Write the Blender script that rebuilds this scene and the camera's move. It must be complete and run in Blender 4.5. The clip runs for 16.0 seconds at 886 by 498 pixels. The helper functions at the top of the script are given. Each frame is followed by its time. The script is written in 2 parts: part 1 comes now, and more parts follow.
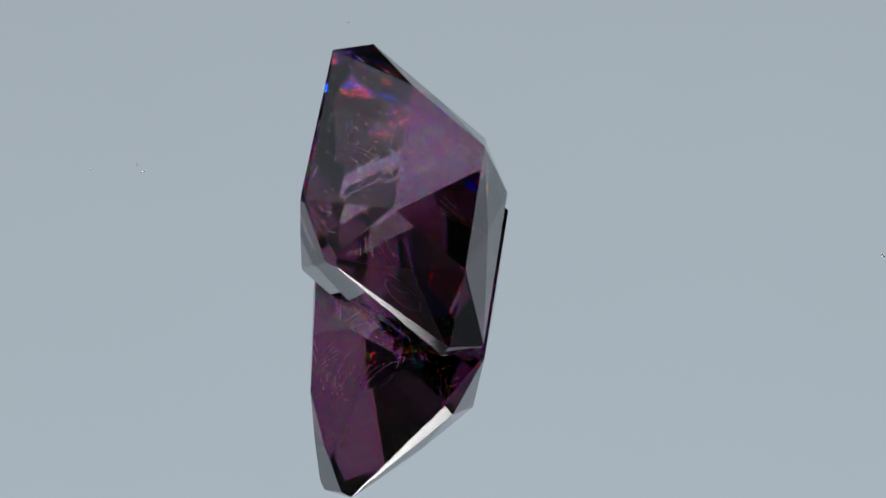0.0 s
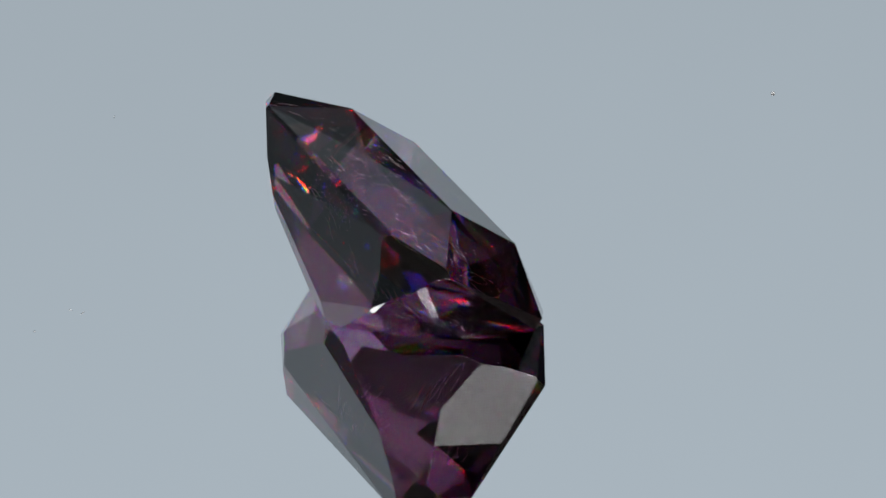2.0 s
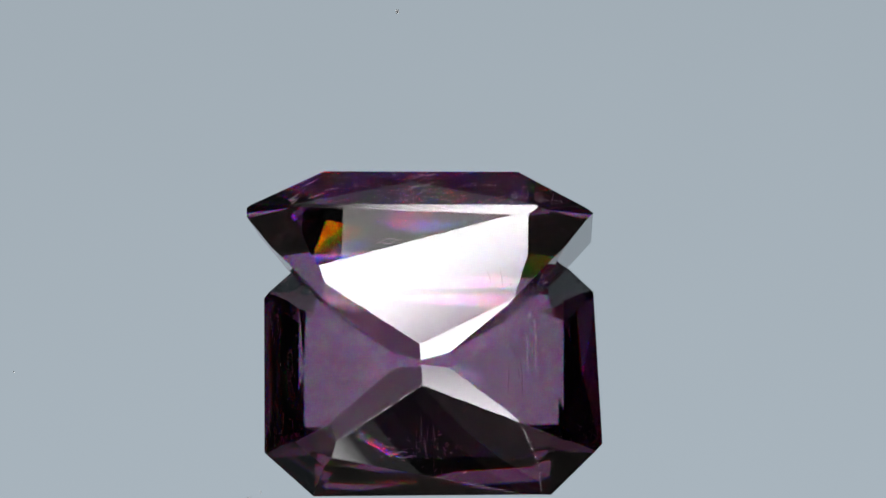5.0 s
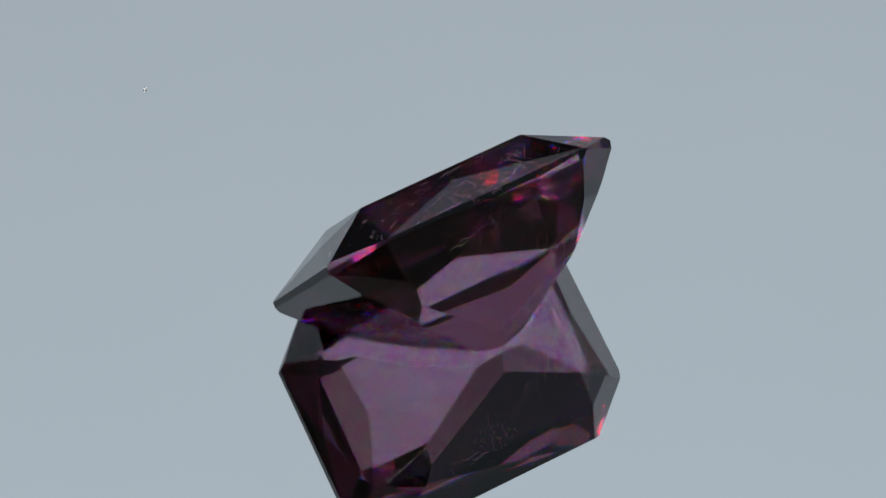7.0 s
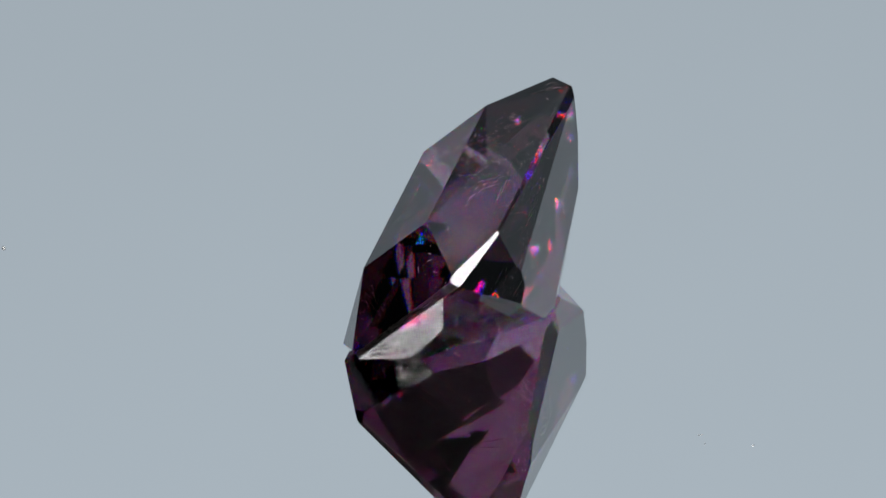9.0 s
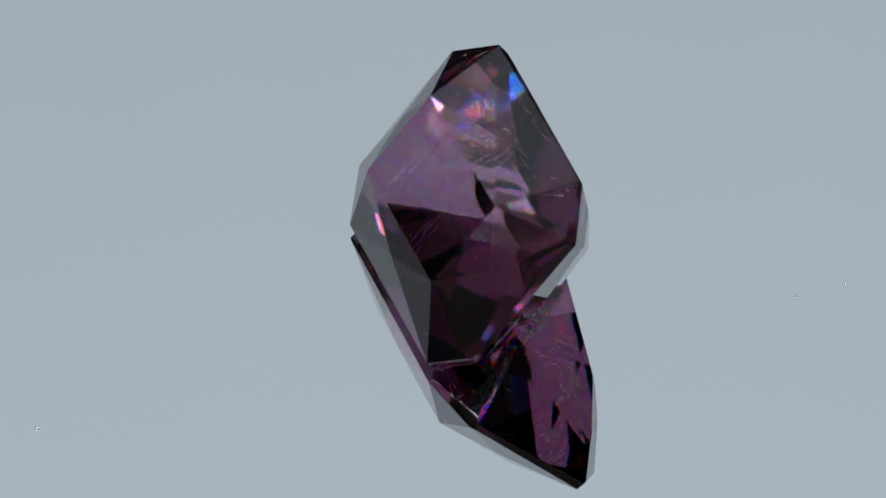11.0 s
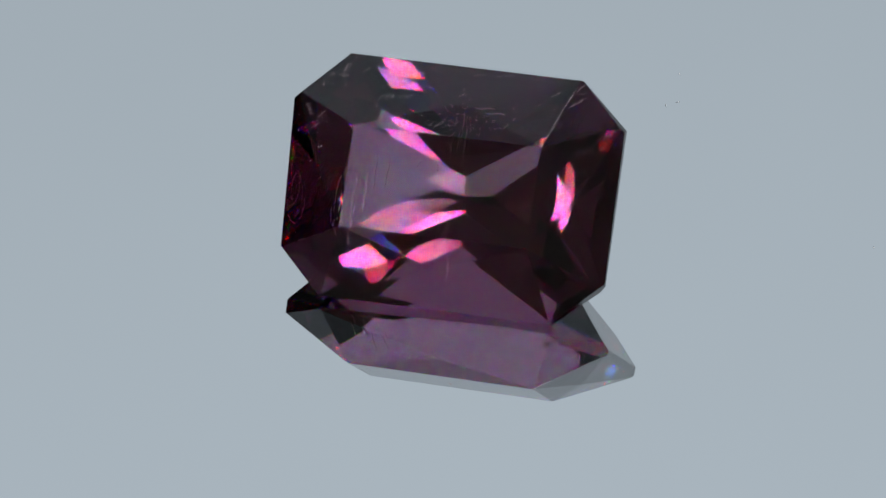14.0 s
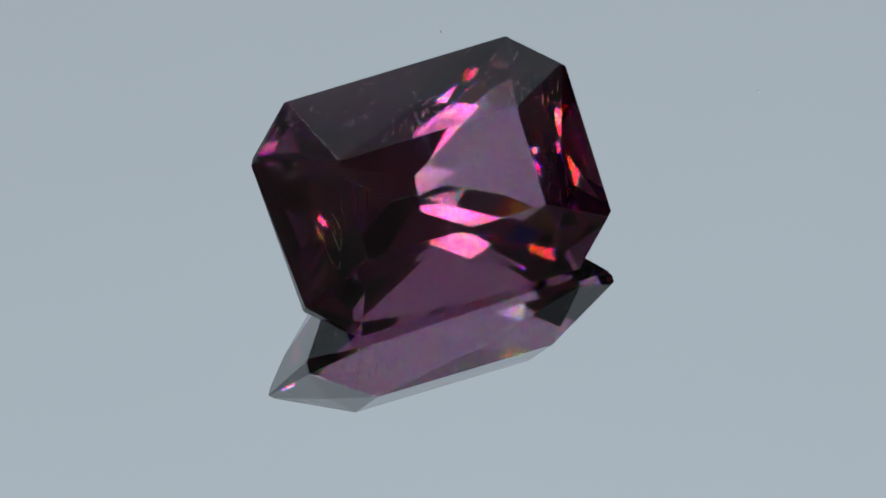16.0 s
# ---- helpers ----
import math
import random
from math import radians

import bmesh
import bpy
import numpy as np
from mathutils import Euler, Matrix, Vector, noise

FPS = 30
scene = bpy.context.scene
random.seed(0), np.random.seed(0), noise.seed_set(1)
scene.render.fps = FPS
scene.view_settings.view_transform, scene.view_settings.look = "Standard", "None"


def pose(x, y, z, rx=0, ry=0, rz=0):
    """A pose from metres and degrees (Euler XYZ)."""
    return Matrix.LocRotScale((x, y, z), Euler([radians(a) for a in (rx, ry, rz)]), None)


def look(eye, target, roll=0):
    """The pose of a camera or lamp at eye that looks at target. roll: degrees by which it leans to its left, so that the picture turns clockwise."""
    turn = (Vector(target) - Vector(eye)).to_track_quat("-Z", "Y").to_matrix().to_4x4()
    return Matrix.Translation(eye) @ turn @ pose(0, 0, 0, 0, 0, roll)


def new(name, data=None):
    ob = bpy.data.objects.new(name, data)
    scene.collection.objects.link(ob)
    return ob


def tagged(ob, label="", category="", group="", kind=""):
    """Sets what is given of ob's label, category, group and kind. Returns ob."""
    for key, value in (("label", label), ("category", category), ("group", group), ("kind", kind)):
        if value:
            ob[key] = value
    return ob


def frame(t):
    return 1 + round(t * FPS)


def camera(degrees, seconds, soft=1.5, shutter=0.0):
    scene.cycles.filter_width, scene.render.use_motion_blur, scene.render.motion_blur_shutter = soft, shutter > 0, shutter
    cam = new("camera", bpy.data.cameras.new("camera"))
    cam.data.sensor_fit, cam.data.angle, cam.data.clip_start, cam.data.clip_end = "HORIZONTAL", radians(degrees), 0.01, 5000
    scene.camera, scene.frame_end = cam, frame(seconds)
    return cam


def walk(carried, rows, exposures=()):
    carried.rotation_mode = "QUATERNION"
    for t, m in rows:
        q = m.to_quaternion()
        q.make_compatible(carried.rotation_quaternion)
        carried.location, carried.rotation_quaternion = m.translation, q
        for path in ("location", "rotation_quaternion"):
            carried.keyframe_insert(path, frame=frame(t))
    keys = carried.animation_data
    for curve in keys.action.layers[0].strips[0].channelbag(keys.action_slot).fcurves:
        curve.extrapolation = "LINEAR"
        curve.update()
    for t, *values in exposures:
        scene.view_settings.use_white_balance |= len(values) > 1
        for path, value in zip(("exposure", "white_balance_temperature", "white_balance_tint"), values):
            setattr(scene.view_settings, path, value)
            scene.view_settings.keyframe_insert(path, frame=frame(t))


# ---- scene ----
MM = 0.001
TURN = 18.6815                       # degrees a second, seen from above against the clock


def table_turn(t):
    return TURN * (t - 9.0) - 105.0


# ---- camera ----
cam = camera(6.336, 16.0, soft=1.5)
EYE = Vector((0, -331.17 * math.cos(radians(39.5765)), 331.17 * math.sin(radians(39.5765)))) * MM
DOWN, SIDE = radians(39.3495), radians(0.0587)
AHEAD = Vector((math.sin(SIDE) * math.cos(DOWN), math.cos(SIDE) * math.cos(DOWN), -math.sin(DOWN)))
STAND = look(EYE, EYE + AHEAD * 0.33, -3.22)
walk(cam, [(0.0, STAND), (16.0, STAND)])

# ---- light ----
world = bpy.data.worlds.new("dark_studio")
scene.world = world
world.use_nodes = True
world.node_tree.nodes["Background"].inputs[0].default_value = (0.9, 0.95, 1.0, 1)
world.node_tree.nodes["Background"].inputs[1].default_value = 0.012


# added unseen fill lamp behind the dome, brightening the room's ceiling and walls
glow = bpy.data.lights.new("fill_light", "AREA")
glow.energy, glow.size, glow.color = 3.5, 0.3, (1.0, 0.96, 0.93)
glow_ob = new("fill_light", glow)
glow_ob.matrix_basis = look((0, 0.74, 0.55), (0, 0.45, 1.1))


# ---- materials ----
def material(name):
    m = bpy.data.materials.new(name)
    m.use_nodes = True
    nt = m.node_tree
    nt.nodes.clear()
    out = nt.nodes.new("ShaderNodeOutputMaterial")
    return m, nt, out


def node(nt, kind, **inputs):
    n = nt.nodes.new(kind)
    for k, v in inputs.items():
        n.inputs[k.replace("_", " ")].default_value = v
    return n


def principled(name, colour, rough, metal=0.0, **more):
    m, nt, out = material(name)
    p = node(nt, "ShaderNodeBsdfPrincipled", Base_Color=(*colour, 1), Roughness=rough, Metallic=metal, **more)
    nt.links.new(p.outputs[0], out.inputs[0])
    return m, nt, p


def grainy(name, colour, rough, scale, amount, metal=0.0):
    m, nt, p = principled(name, colour, rough, metal)
    tex = nt.nodes.new("ShaderNodeTexCoord")
    a = node(nt, "ShaderNodeTexNoise", Scale=scale, Detail=6.0)
    nt.links.new(tex.outputs["Object"], a.inputs["Vector"])
    ramp = nt.nodes.new("ShaderNodeMapRange")
    ramp.inputs["To Min"].default_value, ramp.inputs["To Max"].default_value = 1 - amount, 1 + amount
    nt.links.new(a.outputs[0], ramp.inputs["Value"])
    mul = nt.nodes.new("ShaderNodeVectorMath")
    mul.operation = "SCALE"
    mul.inputs[0].default_value = colour
    nt.links.new(ramp.outputs[0], mul.inputs["Scale"])
    nt.links.new(mul.outputs[0], p.inputs["Base Color"])
    bump = node(nt, "ShaderNodeBump", Strength=0.2, Distance=0.0005)
    nt.links.new(a.outputs[0], bump.inputs["Height"])
    nt.links.new(bump.outputs[0], p.inputs["Normal"])
    return m


def glowing(name, colour, strength):
    m, nt, out = material(name)
    e = node(nt, "ShaderNodeEmission", Color=(*colour, 1), Strength=strength)
    nt.links.new(e.outputs[0], out.inputs[0])
    return m


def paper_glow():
    # paper glowing by itself, painted a little brighter higher up, with a faint fibre
    m, nt, out = material("self_lit_paper")
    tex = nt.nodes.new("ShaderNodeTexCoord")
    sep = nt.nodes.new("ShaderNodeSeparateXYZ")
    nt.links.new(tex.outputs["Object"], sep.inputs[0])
    # light gradient put into the emission strength, by height
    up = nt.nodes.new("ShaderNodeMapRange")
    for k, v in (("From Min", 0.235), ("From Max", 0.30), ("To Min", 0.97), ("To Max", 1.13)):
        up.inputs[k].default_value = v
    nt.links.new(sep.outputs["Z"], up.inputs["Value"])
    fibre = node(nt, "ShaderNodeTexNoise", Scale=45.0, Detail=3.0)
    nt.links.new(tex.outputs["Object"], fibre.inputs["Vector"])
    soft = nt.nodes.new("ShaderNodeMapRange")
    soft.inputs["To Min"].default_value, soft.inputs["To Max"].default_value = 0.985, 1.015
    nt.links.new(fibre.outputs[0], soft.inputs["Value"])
    away = nt.nodes.new("ShaderNodeMapRange")       # painted falloff of light: full on the dome's far side
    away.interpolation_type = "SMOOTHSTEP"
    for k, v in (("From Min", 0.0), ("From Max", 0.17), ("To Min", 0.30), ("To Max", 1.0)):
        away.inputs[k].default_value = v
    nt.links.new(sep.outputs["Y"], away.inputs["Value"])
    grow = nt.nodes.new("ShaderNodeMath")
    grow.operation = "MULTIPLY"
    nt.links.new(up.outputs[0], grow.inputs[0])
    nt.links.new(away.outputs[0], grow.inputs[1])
    side = nt.nodes.new("ShaderNodeMath")           # painted dimmer towards both sides
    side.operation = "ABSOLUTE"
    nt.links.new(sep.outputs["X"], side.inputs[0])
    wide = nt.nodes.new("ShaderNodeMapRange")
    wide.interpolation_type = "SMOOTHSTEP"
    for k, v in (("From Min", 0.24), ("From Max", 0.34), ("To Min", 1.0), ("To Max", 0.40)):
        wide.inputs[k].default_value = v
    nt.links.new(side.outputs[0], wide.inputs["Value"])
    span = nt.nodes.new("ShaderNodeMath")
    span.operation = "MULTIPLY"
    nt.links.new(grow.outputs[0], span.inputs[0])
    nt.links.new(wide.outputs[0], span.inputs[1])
    foot = nt.nodes.new("ShaderNodeMapRange")       # and painted dimmer towards its foot
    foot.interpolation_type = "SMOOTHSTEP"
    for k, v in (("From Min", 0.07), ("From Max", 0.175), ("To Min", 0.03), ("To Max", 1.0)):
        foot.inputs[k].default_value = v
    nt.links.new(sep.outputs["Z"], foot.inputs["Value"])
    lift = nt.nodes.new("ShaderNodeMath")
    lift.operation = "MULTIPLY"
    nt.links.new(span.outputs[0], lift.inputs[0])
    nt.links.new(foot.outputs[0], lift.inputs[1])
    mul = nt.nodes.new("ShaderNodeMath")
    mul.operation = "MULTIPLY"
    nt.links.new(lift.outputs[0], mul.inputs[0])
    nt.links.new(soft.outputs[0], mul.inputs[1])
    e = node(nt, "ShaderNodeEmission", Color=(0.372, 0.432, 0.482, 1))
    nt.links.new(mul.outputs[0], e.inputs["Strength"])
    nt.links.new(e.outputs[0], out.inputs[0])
    return m


def ring_glow():
    # a tube of light behind a ring diffuser: brightest along the middle of the ring
    m, nt, out = material("lamp_diffuser")
    tex = nt.nodes.new("ShaderNodeTexCoord")
    flat = nt.nodes.new("ShaderNodeVectorMath")
    flat.operation = "MULTIPLY"
    flat.inputs[1].default_value = (1, 1, 0)
    ln = nt.nodes.new("ShaderNodeVectorMath")
    ln.operation = "LENGTH"
    nt.links.new(tex.outputs["Object"], flat.inputs[0])
    nt.links.new(flat.outputs[0], ln.inputs[0])
    ramp = nt.nodes.new("ShaderNodeMapRange")
    ramp.inputs["From Min"].default_value, ramp.inputs["From Max"].default_value = 0.0235, 0.0440
    nt.links.new(ln.outputs["Value"], ramp.inputs["Value"])
    cr = nt.nodes.new("ShaderNodeValToRGB")
    els = cr.color_ramp.elements
    els[0].position, els[0].color = 0.07, (0.015, 0.015, 0.015, 1)
    els[1].position, els[1].color = 0.87, (0.015, 0.015, 0.015, 1)
    for x, v in ((0.165, 0.35), (0.34, 1.0), (0.62, 1.0), (0.775, 0.35)):
        els.new(x).color = (v, v, v, 1)
    nt.links.new(ramp.outputs[0], cr.inputs[0])
    e = node(nt, "ShaderNodeEmission", Strength=17.0)
    nt.links.new(cr.outputs[0], e.inputs["Color"])
    nt.links.new(e.outputs[0], out.inputs[0])
    return m


def gem_material():
    m, nt, out = material("purple_gem")
    # clear gloss outside, and a tint on each full inner reflection, which lengthens the way through the stone
    fr = node(nt, "ShaderNodeFresnel", IOR=1.640)
    cr = nt.nodes.new("ShaderNodeValToRGB")
    cr.color_ramp.elements[0].position, cr.color_ramp.elements[0].color = 0.90, (1, 1, 1, 1)
    cr.color_ramp.elements[1].position, cr.color_ramp.elements[1].color = 0.99, (0.52, 0.33, 0.42, 1)
    nt.links.new(fr.outputs[0], cr.inputs[0])
    gl = node(nt, "ShaderNodeBsdfGlossy", Roughness=0.0)
    nt.links.new(cr.outputs[0], gl.inputs["Color"])
    # red, green and blue light bend a little differently
    bands = [node(nt, "ShaderNodeBsdfRefraction", Color=c, Roughness=0.0, IOR=n) for c, n in
             (((0.64, 0, 0, 1), 1.631), ((0, 0.475, 0, 1), 1.640), ((0, 0, 0.59, 1), 1.651))]
    pair = nt.nodes.new("ShaderNodeAddShader")
    rf = nt.nodes.new("ShaderNodeAddShader")
    nt.links.new(bands[0].outputs[0], pair.inputs[0])
    nt.links.new(bands[1].outputs[0], pair.inputs[1])
    nt.links.new(pair.outputs[0], rf.inputs[0])
    nt.links.new(bands[2].outputs[0], rf.inputs[1])
    tex = nt.nodes.new("ShaderNodeTexCoord")
    stretch = nt.nodes.new("ShaderNodeMapping")
    stretch.inputs["Scale"].default_value = (900, 4200, 2600)
    stretch.inputs["Rotation"].default_value = (0.3, 0.2, 0.6)
    marks = node(nt, "ShaderNodeTexNoise", Scale=1.0, Detail=3.0)
    bump = node(nt, "ShaderNodeBump", Strength=0.0015, Distance=0.000016)
    nt.links.new(tex.outputs["Object"], stretch.inputs[0])
    nt.links.new(stretch.outputs[0], marks.inputs["Vector"])
    nt.links.new(marks.outputs[0], bump.inputs["Height"])
    nt.links.new(bump.outputs[0], gl.inputs["Normal"])
    for b in bands:
        nt.links.new(bump.outputs[0], b.inputs["Normal"])
    mix = nt.nodes.new("ShaderNodeMixShader")
    nt.links.new(fr.outputs[0], mix.inputs[0])
    nt.links.new(rf.outputs[0], mix.inputs[1])
    nt.links.new(gl.outputs[0], mix.inputs[2])
    nt.links.new(mix.outputs[0], out.inputs[0])
    return m


GEM = gem_material()
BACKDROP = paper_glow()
LAMP = ring_glow()
PANEL = glowing("panel_diffuser", (1.0, 1.0, 0.98), 2.5)
TUBE = glowing("tube_diffuser", (1.0, 1.0, 1.0), 6.0)
CASING = grainy("black_plastic", (0.02, 0.02, 0.021), 0.45, 300, 0.2)
BLACK = grainy("grey_cloth", (0.62, 0.60, 0.59), 0.9, 60, 0.15)
MIRROR, _, _ = principled("front_silver", (0.97, 0.97, 0.97), 0.0, 1.0)
DUST = grainy("grey_dust", (0.68, 0.68, 0.68), 0.9, 9000, 0.3)
NEEDLE = grainy("rust_needle", (0.30, 0.10, 0.07), 0.5, 4000, 0.4)
VEIL = grainy("pale_veil", (0.85, 0.66, 0.74), 0.4, 9000, 0.2)


# ---- mesh helpers ----
def put(name, bm, mat, parent=None, label=""):
    me = bpy.data.meshes.new(name)
    bm.normal_update()
    bm.to_mesh(me)
    bm.free()
    me.materials.append(mat)
    ob = new(name, me)
    if parent is not None:
        ob.parent = parent
    if label:
        tagged(ob, label)
    return ob


def part(name, bm, mat, parent, label=""):
    return put(name, bm, mat, parent, label)


def box(bm, x0, y0, z0, x1, y1, z1):
    r = bmesh.ops.create_cube(bm, size=1.0)
    for v in r["verts"]:
        v.co = Vector(((x0 + x1) / 2 + v.co.x * (x1 - x0), (y0 + y1) / 2 + v.co.y * (y1 - y0), (z0 + z1) / 2 + v.co.z * (z1 - z0)))
    return r["verts"]


def disc(bm, radius, z0, z1, steps=96):
    low = [bm.verts.new((radius * math.cos(k * math.tau / steps), radius * math.sin(k * math.tau / steps), z0)) for k in range(steps)]
    high = [bm.verts.new((v.co.x, v.co.y, z1)) for v in low]
    bm.faces.new(high)
    bm.faces.new(low[::-1])
    for k in range(steps):
        bm.faces.new((low[k - 1], low[k], high[k], high[k - 1]))


# ---- studio ----
def studio():
    bm = bmesh.new()
    box(bm, -0.9, -0.9, -0.08, 0.9, 0.9, -0.03)
    tagged(put("floor", bm, BLACK), "matt grey cloth-covered table top under the turntable", "table top", kind="structure")
    for name, b in (("wall_west", (-0.95, -0.9, -0.03, -0.9, 0.9, 1.1)), ("wall_east", (0.9, -0.9, -0.03, 0.95, 0.9, 1.1)),
                    ("wall_south", (-0.9, -0.95, -0.03, 0.9, -0.9, 1.1)), ("wall_north", (-0.9, 0.9, -0.03, 0.9, 0.95, 1.1))):
        bm = bmesh.new()
        box(bm, *b)
        tagged(put(name, bm, BLACK), "matt grey wall of the dark studio", "wall", kind="structure")
    bm = bmesh.new()
    box(bm, -0.9, -0.9, 1.1, 0.9, 0.9, 1.15)
    tagged(put("ceiling", bm, BLACK), "matt grey ceiling of the dark studio", "ceiling", kind="structure")


def backdrop():
    # a dome of pale paper that glows by itself, open towards the lens
    bm = bmesh.new()
    bmesh.ops.create_icosphere(bm, subdivisions=5, radius=0.42)
    bmesh.ops.bisect_plane(bm, geom=bm.verts[:] + bm.edges[:] + bm.faces[:], plane_co=(0, 0, -0.026), plane_no=(0, 0, -1), clear_outer=True)
    bmesh.ops.bisect_plane(bm, geom=bm.verts[:] + bm.edges[:] + bm.faces[:], plane_co=(0, -0.12, 0), plane_no=(0, -1, 0), clear_outer=True)
    for f in bm.faces:
        f.smooth = True
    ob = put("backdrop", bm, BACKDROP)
    tagged(ob, "plain pale blue-grey dome of self-glowing paper behind the turntable", "backdrop", kind="structure")
    m = ob.modifiers.new("thickness", "SOLIDIFY")
    m.thickness, m.offset = 0.002, 1.0


studio()
backdrop()


# ---- lamps ----
def ring_lamp():
    # a ring of light round the lens, between the lens and the stone
    lamp = new("ring_lamp")
    lamp.matrix_basis = look(-AHEAD * 0.130 + Vector((0.0036, -0.0005, 0.0050)), (0.0036, -0.0005, 0.0050))
    steps = 96

    def lathe(profile):
        bm = bmesh.new()
        rings = [[bm.verts.new((r * math.cos(k * math.tau / steps), r * math.sin(k * math.tau / steps), z)) for k in range(steps)] for r, z in profile]
        for i in range(len(rings)):
            p, q = rings[i - 1], rings[i]
            for k in range(steps):
                bm.faces.new((p[k - 1], p[k], q[k], q[k - 1]))
        bmesh.ops.recalc_face_normals(bm, faces=bm.faces)
        return bm

    part("diffuser", lathe([(0.0235, 0.0), (0.0270, -0.0025), (0.0335, -0.0032), (0.0400, -0.0025), (0.0440, 0.0), (0.0335, 0.001)]), LAMP, lamp, "white glowing diffuser ring")
    part("housing", lathe([(0.0225, 0.0012), (0.0450, 0.0012), (0.0460, 0.004), (0.0450, 0.016), (0.0225, 0.016), (0.0215, 0.004)]), CASING, lamp, "black plastic ring housing")
    bm = bmesh.new()
    box(bm, -0.004, -0.215, 0.004, 0.004, -0.045, 0.010)
    part("bracket", bm, CASING, lamp)
    tagged(lamp, "round white ring lamp in a black housing facing the stone", "ring lamp")


ring_lamp()


def panel_lamp(name, at, target, w, h, mat, label):
    lamp = new(name)
    lamp.matrix_basis = look(at, target)
    bm = bmesh.new()
    v = box(bm, -w / 2 - 0.003, -h / 2 - 0.003, 0.0004, w / 2 + 0.003, h / 2 + 0.003, 0.012)
    bmesh.ops.bevel(bm, geom=bm.edges[:], offset=0.0015, segments=2, affect="EDGES")
    part("housing", bm, CASING, lamp, "black plastic housing")
    bm = bmesh.new()
    box(bm, -w / 2, -h / 2, -0.0015, w / 2, h / 2, 0.0)
    part("diffuser", bm, mat, lamp, "white glowing diffuser")
    return tagged(lamp, label, "lamp")


# a low panel in front of the plate, and four tubes high over it
low = panel_lamp("led_panel", (0, -0.126, 0.034), (0, 0, 0.004), 0.056, 0.022, PANEL, "small white led panel standing low before the mirror plate")
bm = bmesh.new()
box(bm, -0.003, -0.064, 0.004, 0.003, -0.012, 0.010)
part("stand", bm, CASING, low)
for x in (-0.036, 0.036):
    for y, length in ((0.0095, 0.026), (0.0465, 0.024)):
        tube = panel_lamp("tube_lamp", (x, y, 0.30), (x, y, 0.0), 0.0125, length, TUBE, "slim white tube lamp hanging over the mirror plate")
        tagged(tube, group="tube lamps over the plate")
        bm = bmesh.new()
        box(bm, -0.002, -0.002, 0.012, 0.002, 0.002, 0.120)
        part("rod", bm, CASING, tube)


# ---- turntable ----
# grains of dust on the plate: place in millimetres, size, length
GRAINS = ((1.03, -18.4, 0.075, 1.0), (7.95, 14.83, 0.030, 1.5), (7.67, 12.62, 0.016, 8.0), (8.15, 12.9, 0.014, 6.0), (17.6, 4.2, 0.022, 3.0))


def grain(base, x, y, size, long):
    bm = bmesh.new()
    bmesh.ops.create_icosphere(bm, subdivisions=2, radius=size * MM)
    turn = Matrix.Rotation(x * 3.1 + y, 3, "Z")
    for v in bm.verts:
        v.co *= 1 + 0.35 * noise.noise(v.co * 9000 + Vector((x, y, 0)))
        v.co = turn @ Vector((v.co.x * long, v.co.y, v.co.z * 0.6))
    low = min(v.co.z for v in bm.verts)
    bmesh.ops.translate(bm, vec=(x * MM, y * MM, -low), verts=bm.verts)
    for f in bm.faces:
        f.smooth = True
    part("dust_grain", bm, DUST, base)


def turntable():
    base = new("turntable")
    bm = bmesh.new()
    disc(bm, 0.075, -0.0036, 0.0)
    part("mirror_plate", bm, MIRROR, base, "round front-silvered mirror plate")
    bm = bmesh.new()
    disc(bm, 0.072, -0.03, -0.004)
    part("drum", bm, BLACK, base, "matt grey drum")
    for x, y, size, long in GRAINS:
        grain(base, x, y, size, long)
    tagged(base, "turning round mirror plate with a few grains of dust", "turntable")
    return base


# ---- gemstone ----
# local axes: x along the stone's length, y across, z out of its table; origin in the girdle's middle; millimetres
HL, HW = 6.95, 5.05                          # half length, half width
TZ = 1.74                                    # the table's height
GIRDLE = 0.33
SEAT = Matrix(((0.9960486, 0.05500697, -0.06972394, 0.52486),
               (-0.08849868, 0.68043664, -0.72744344, 1.05386),
               (0.00742827, 0.7307395, 0.682616, 4.12745),
               (0, 0, 0, 1)))


def through_points(a, b, c):
    a, b, c = Vector(a), Vector(b), Vector(c)
    n = (b - a).cross(c - a).normalized()
    return (a, n) if n.dot(a) > 0 else (a, -n)


def sloped(azimuth, slope, reach, z):
    """A facet below the girdle: its slope from the girdle's plane, and a point that it passes."""
    az, s = radians(azimuth), radians(slope)
    return Vector((reach * math.cos(az), reach * math.sin(az), z)), Vector((math.sin(s) * math.cos(az), math.sin(s) * math.sin(az), -math.cos(s)))


def steep(sx, sy, azimuth, slope, at):
    """The same for a corner, by its signs."""
    az, s = radians(azimuth), radians(slope)
    return Vector((sx * at[0], sy * at[1], at[2])), Vector((sx * math.sin(s) * math.cos(az), sy * math.sin(s) * math.sin(az), -math.cos(s)))


# the crown's corners: girdle and table, by the signs of x and y; crossings of the facets on the four sides
GIRDLE_END = {(1, 1): (6.882, 3.353, 0.129), (1, -1): (6.925, -3.387, 0.039), (-1, 1): (-6.97, 3.27, 0.03), (-1, -1): (-6.92, -3.31, 0.03)}
GIRDLE_LONG = {(1, 1): (4.83, 5.04, 0.0), (1, -1): (4.91, -5.09, -0.03), (-1, 1): (-4.86, 5.01, 0.0), (-1, -1): (-4.86, -5.05, 0.0)}
TABLE = {(1, 1): (3.912, 2.045, TZ), (1, -1): (3.854, -2.145, TZ), (-1, 1): (-4.00, 2.02, TZ), (-1, -1): (-4.06, -2.17, TZ)}
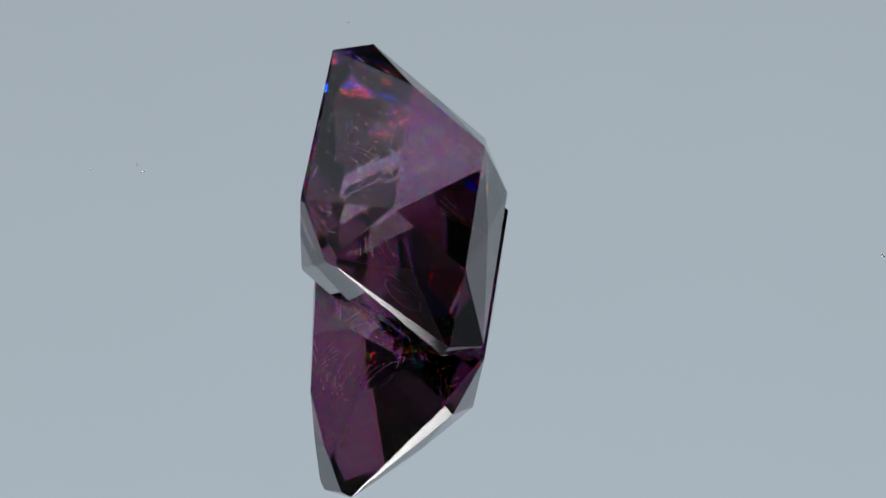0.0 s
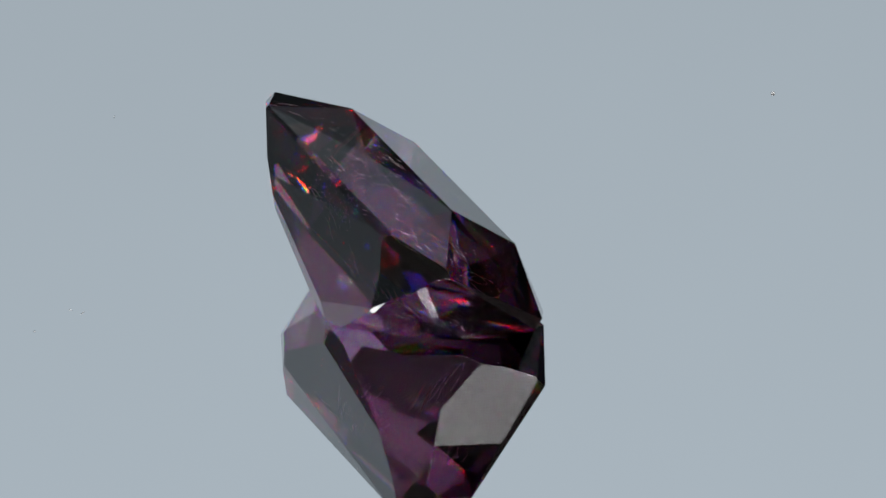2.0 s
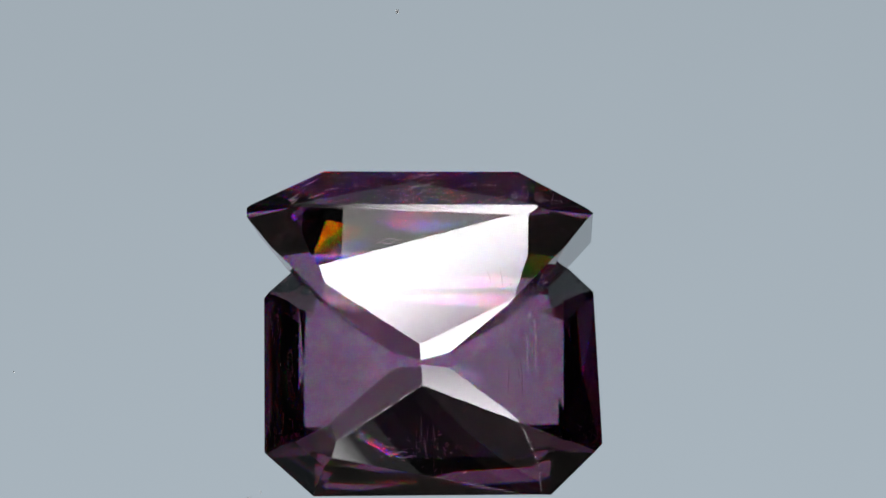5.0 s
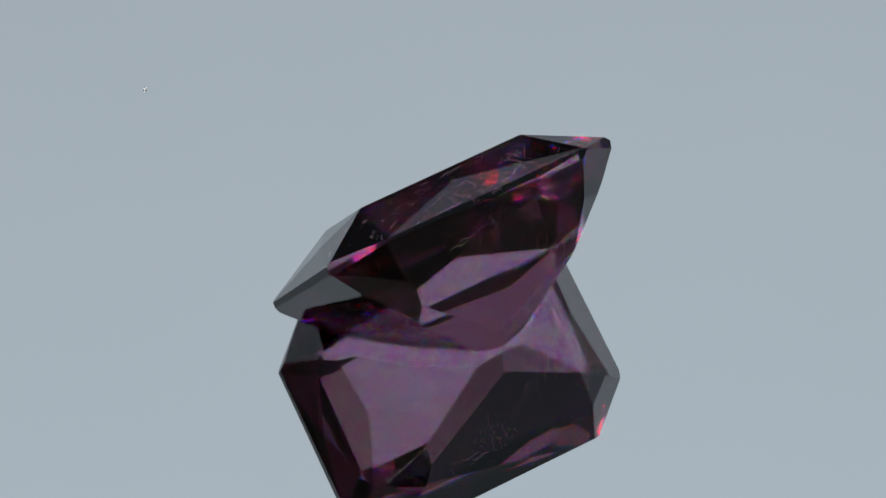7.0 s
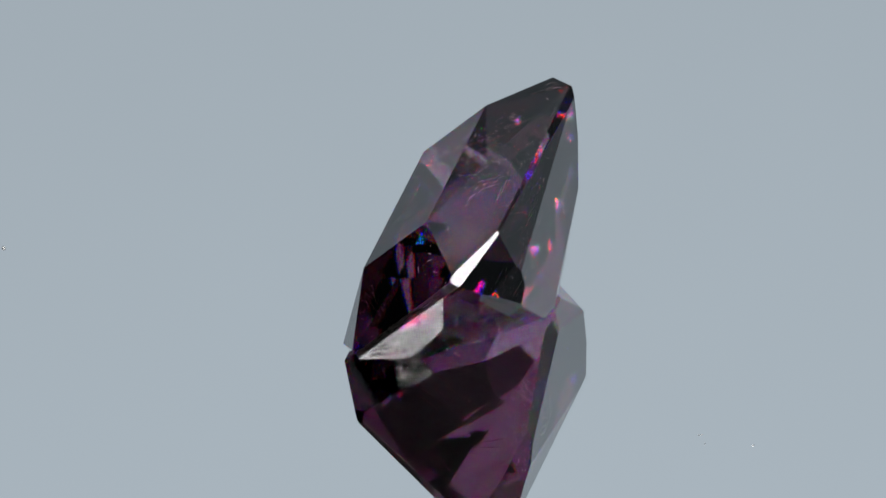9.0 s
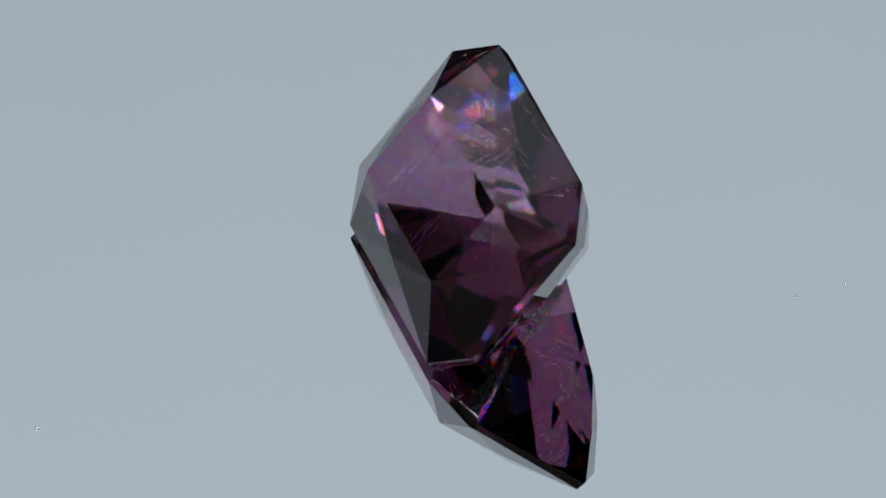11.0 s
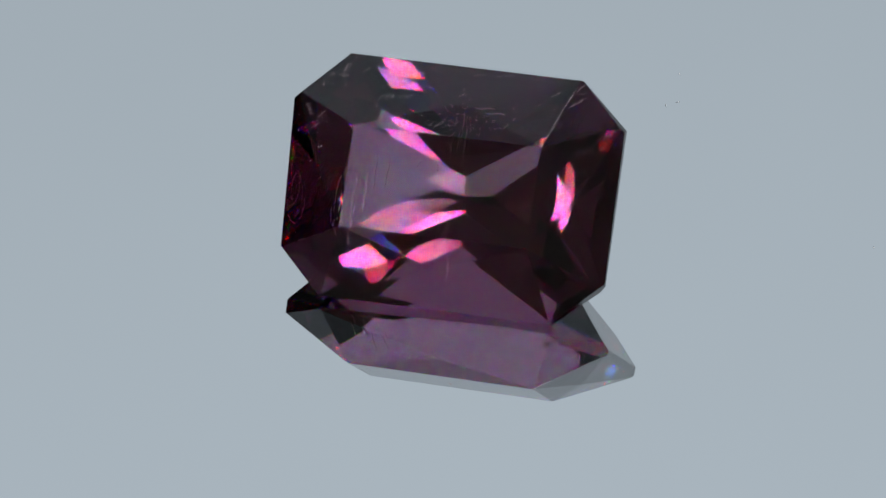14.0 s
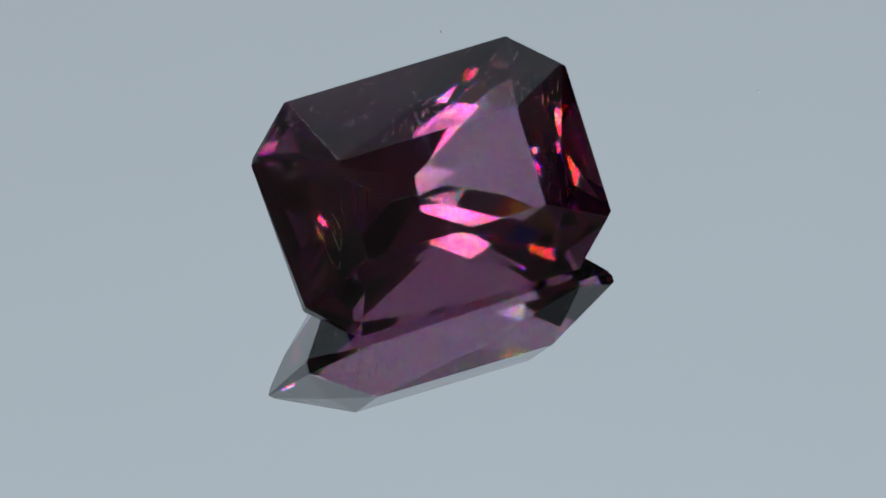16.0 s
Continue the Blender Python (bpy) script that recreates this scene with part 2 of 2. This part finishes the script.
END_CROSS = {1: (5.432, 0.016, 1.048), -1: (-5.45, 0.0, 1.05)}
LONG_CROSS = {1: (0.25, 3.42, 1.125), -1: (0.02, -3.46, 1.165)}


def crown_facets():
    out = []
    for sy in (1, -1):
        e0, e1, t0, t1 = GIRDLE_LONG[-1, sy], GIRDLE_LONG[1, sy], TABLE[-1, sy], TABLE[1, sy]
        mid = LONG_CROSS[sy]
        out += [through_points(e0, e1, mid), through_points(t0, t1, mid), through_points(e0, t0, mid), through_points(e1, t1, mid)]
    for sx in (1, -1):
        e0, e1, t0, t1 = GIRDLE_END[sx, -1], GIRDLE_END[sx, 1], TABLE[sx, -1], TABLE[sx, 1]
        mid = END_CROSS[sx]
        out += [through_points(e0, e1, mid), through_points(t0, t1, mid), through_points(e0, t0, mid), through_points(e1, t1, mid)]
        for sy in (1, -1):
            out.append(through_points(GIRDLE_LONG[sx, sy], GIRDLE_END[sx, sy], TABLE[sx, sy]))
    return out


def girdle_facets():
    out = []
    for az, reach in ((0, HL), (90, HW), (183, HL), (270, HW)):
        out.append(sloped(az, 90, reach, 0))
    for sx in (1, -1):
        for sy in (1, -1):
            out.append(steep(sx, sy, 47.5 if sx > 0 else 45.5, 97.8, (5.91, 4.175, -GIRDLE)))
    return out


# facets below the girdle, as a cutter notes them: azimuth, slope from the girdle's plane, distance from the middle
ALONG = ((88.6, 54.8, 4.297),
         (91.9, 46.5, 4.055),
         (-91.2, 55.6, 4.325),
         (-88.9, 47.2, 3.998))  # on the long sides
PAIRED = ((51.4, 52.0, 5.630),
          (51.7, 45.7, 5.362),
          (76.8, 36.1, 4.568),
          (2.6, 34.3, 5.158),
          (3.9, 43.1, 5.282),
          (-53.2, 51.4, 5.594),
          (-52.7, 45.7, 5.343),
          (-65.3, 36.0, 4.697),
          (-6.0, 40.5, 5.275),
          (-2.0, 42.4, 5.270),
          (-0.6, 50.3, 5.510),
          (-1.0, 47.5, 5.461))  # on one half of the length, and mirrored on the other


def pavilion_facets():
    out = []
    for azimuth, slope, far in ALONG + PAIRED + tuple((180.0 - a, s, d) for a, s, d in PAIRED):
        at, n = sloped(azimuth, slope, 0.0, 0.0)
        out.append((n * far, n))
    # the spot on which it rests
    back = SEAT.to_3x3().transposed()
    out.append((back @ -SEAT.translation, back @ Vector((0, 0, -1))))
    return out


def rod(bm, path, radii, sides=5):
    """A thin tapering rod along a path, in millimetres."""
    rings = []
    for k, p in enumerate(path):
        d = (path[min(k + 1, len(path) - 1)] - path[max(k - 1, 0)]).normalized()
        u = d.orthogonal().normalized()
        v = d.cross(u)
        rings.append([bm.verts.new((p + (u * math.cos(j * math.tau / sides) + v * math.sin(j * math.tau / sides)) * radii[k]) * MM) for j in range(sides)])
    for a, b in zip(rings, rings[1:]):
        for j in range(sides):
            bm.faces.new((a[j - 1], a[j], b[j], b[j - 1]))
    bm.faces.new(rings[0][::-1])
    bm.faces.new(rings[-1])


def inclusions(stone):
    rng = random.Random(5)
    # dark rusty needles
    for x, y, z, dx, dy, dz, half in ((-3.3, 0.3, -1.6, 0.05, 1.0, 0.35, 0.80), (-2.8, 0.3, -1.6, 0.12, 1.0, 0.25, 0.60), (-1.6, 0.9, -2.2, 0.5, 0.8, 0.1, 0.22)):
        bm = bmesh.new()
        c, d = Vector((x, y, z)), Vector((dx, dy, dz)).normalized()
        n = 9
        rod(bm, [c + d * half * (2 * k / (n - 1) - 1) + Vector((0.02, 0, 0.02)) * math.sin(k * 1.3) for k in range(n)],
            [0.003 + 0.013 * math.sin(math.pi * k / (n - 1)) * rng.uniform(0.7, 1.1) for k in range(n)])
        part("needle_inclusion", bm, NEEDLE, stone, "thin rust-brown needle inside the stone")
    # leaf-shaped healed cracks by one end, beaded along their rims
    for x, y, z, half, wide in ((-4.1, -1.05, -1.8, 1.0, 0.40), (-3.7, -0.6, -1.9, 0.7, 0.2)):
        bm = bmesh.new()
        n = 64
        path = []
        for k in range(n + 1):
            a = math.tau * k / n
            w = wide * math.sin(a) * abs(math.sin(a)) ** 0.3 * rng.uniform(0.93, 1.07)
            path.append(Vector((x - 0.29 * w, y + half * math.cos(a) + rng.uniform(-0.03, 0.03), z - 0.96 * w)))
        rod(bm, path, [0.011 * rng.choice((0.02, 0.05, 0.3, 0.7, 1.0)) for _ in path], 5)
        part("healed_crack", bm, VEIL, stone, "pale beaded leaf-shaped healed crack inside the stone")
    # straight silk-like hairs across the middle, in two sheaves, and a cloud of short ones between them
    bm = bmesh.new()
    for low, high, count in ((0.9, 2.7, 13), (-3.0, -1.1, 13)):
        for _ in range(count):
            p = Vector((rng.gauss(0.15, 0.2), rng.uniform(low, high), rng.uniform(-1.6, -0.2)))
            d = Vector((rng.gauss(0, 0.06), 1, rng.gauss(0, 0.1))) * rng.uniform(0.15, 0.55)
            r = rng.uniform(0.003, 0.006)
            rod(bm, [p - d, p, p + d], [r * 0.3, r, r * 0.3], 4)
    for _ in range(70):
        p = Vector((rng.gauss(0.3, 0.9), rng.gauss(2.3, 0.45), rng.uniform(-0.9, 0.3)))
        d = Vector((rng.gauss(0, 1), rng.gauss(0, 1), rng.gauss(0, 0.5))).normalized() * rng.uniform(0.03, 0.13)
        r = rng.uniform(0.004, 0.009)
        rod(bm, [p - d, p, p + d], [r * 0.3, r, r * 0.3], 4)
    tagged(part("silk", bm, VEIL, stone, "fine pale hairs inside the stone"), kind="stuff")
    # a pair of tiny pits on the table
    for x, y in ((-0.26, 0.78), (-0.25, 0.58)):
        bm = bmesh.new()
        bmesh.ops.create_icosphere(bm, subdivisions=2, radius=0.045 * MM)
        for v in bm.verts:
            v.co = Vector((v.co.x * 0.8 + x * MM, v.co.y + y * MM, v.co.z * 0.25 + TZ * MM))
        part("surface_pit", bm, NEEDLE, stone, "tiny dark pit in the table facet")
    # short bright feather
    for x, y, z in ((0.5, 3.0, -0.9), (0.9, 2.8, -1.0)):
        bm = bmesh.new()
        path = [Vector((x + 0.08 * k, y - 0.05 * math.sin(k * 0.6), z + 0.03 * math.cos(k * 0.9))) for k in range(12)]
        rod(bm, path, [0.004 + 0.014 * math.sin(math.pi * k / 11) for k in range(12)], 4)
        part("feather_inclusion", bm, VEIL, stone, "short white feather inside the stone")


def lint(stone, solid):
    # specks and short polishing marks on the facets
    rng = random.Random(11)
    faces = [f for f in solid.faces if f.calc_area() > 1.0]
    bm = bmesh.new()
    for k in range(150):
        f = rng.choice(faces)
        c = f.calc_center_median()
        far = rng.choice(f.verts).co.lerp(rng.choice(f.verts).co, rng.random())
        p = c.lerp(far, rng.random() ** 0.6 * 0.95) + f.normal * 0.004
        u = f.normal.orthogonal().normalized()
        u = Matrix.Rotation(rng.random() * math.tau, 3, f.normal) @ u
        r = rng.uniform(0.005, 0.012)
        rod(bm, [p - u * r, p, p + u * r], [r * 0.4, r, r * 0.4], 5)
    marked = [f for f in faces if f.material_index == 1 and f.calc_center_median().y > 1.5]
    for f in marked:
        c = f.calc_center_median()
        along = Vector((0.55, 0.6, 0.0))
        along = (along - f.normal * along.dot(f.normal)).normalized()
        for k in range(18 if c.x < 0.5 else 8):
            far = rng.choice(f.verts).co.lerp(rng.choice(f.verts).co, rng.random())
            p = c.lerp(far, rng.random() * 0.7) + f.normal * 0.003
            d = (Matrix.Rotation(rng.gauss(0, 0.55), 3, f.normal) @ along) * rng.uniform(0.05, 0.30)
            rod(bm, [p - d, p, p + d], [0.0006, rng.uniform(0.001, 0.0022), 0.0006], 4)
    ob = part("surface_lint", bm, VEIL, stone, "tiny pale specks and polishing marks on the facets")
    tagged(ob, kind="stuff")


def gemstone():
    bm = bmesh.new()
    bmesh.ops.create_cube(bm, size=40.0)
    cuts = [("table", (Vector((0, 0, TZ)), Vector((0, 0, 1))))]
    cuts += [("crown", f) for f in crown_facets()] + [("girdle", f) for f in girdle_facets()] + [("pavilion", f) for f in pavilion_facets()]
    names = ["table", "crown", "girdle", "pavilion"]
    for kind, (at, n) in cuts:
        r = bmesh.ops.bisect_plane(bm, geom=bm.verts[:] + bm.edges[:] + bm.faces[:], dist=1e-5, plane_co=at, plane_no=n, clear_outer=True)
        rim = [x for x in r["geom_cut"] if isinstance(x, bmesh.types.BMEdge)]
        if len(rim) < 3:
            continue
        f = bmesh.ops.contextual_create(bm, geom=rim)["faces"]
        for x in f:
            x.material_index = names.index(kind)
    bmesh.ops.remove_doubles(bm, verts=bm.verts, dist=2e-3)
    bmesh.ops.recalc_face_normals(bm, faces=bm.faces)
    bmesh.ops.bevel(bm, geom=bm.edges[:], offset=0.006, segments=1, affect="EDGES", profile=0.5, material=-1)
    stone = new("gemstone")
    looks = ["flat polished rectangular table facet", "clear purple crown of crossed triangular facets", "thin polished girdle edge",
             "deep purple pavilion facets meeting in a keel"]
    for k, name in enumerate(names):
        b = bm.copy()
        bmesh.ops.delete(b, geom=[f for f in b.faces if f.material_index != k], context="FACES")
        for f in b.faces:
            f.material_index = 0
        bmesh.ops.scale(b, vec=(MM, MM, MM), verts=b.verts)
        part(name, b, GEM, stone, looks[k])
    inclusions(stone)
    lint(stone, bm)
    bm.free()
    return tagged(stone, "transparent dark purple cut gemstone leaning on a mirror plate", "gemstone")


SEAT_M = SEAT.copy()
SEAT_M.translation = SEAT.translation * MM
plate = turntable()
gem = gemstone()


# ---- what moves ----
def motions():
    times = [0.5 * k for k in range(33)]
    walk(plate, [(t, pose(0, 0, 0, 0, 0, table_turn(t))) for t in times])
    walk(gem, [(t, pose(0, 0, 0, 0, 0, table_turn(t)) @ SEAT_M) for t in times])


motions()
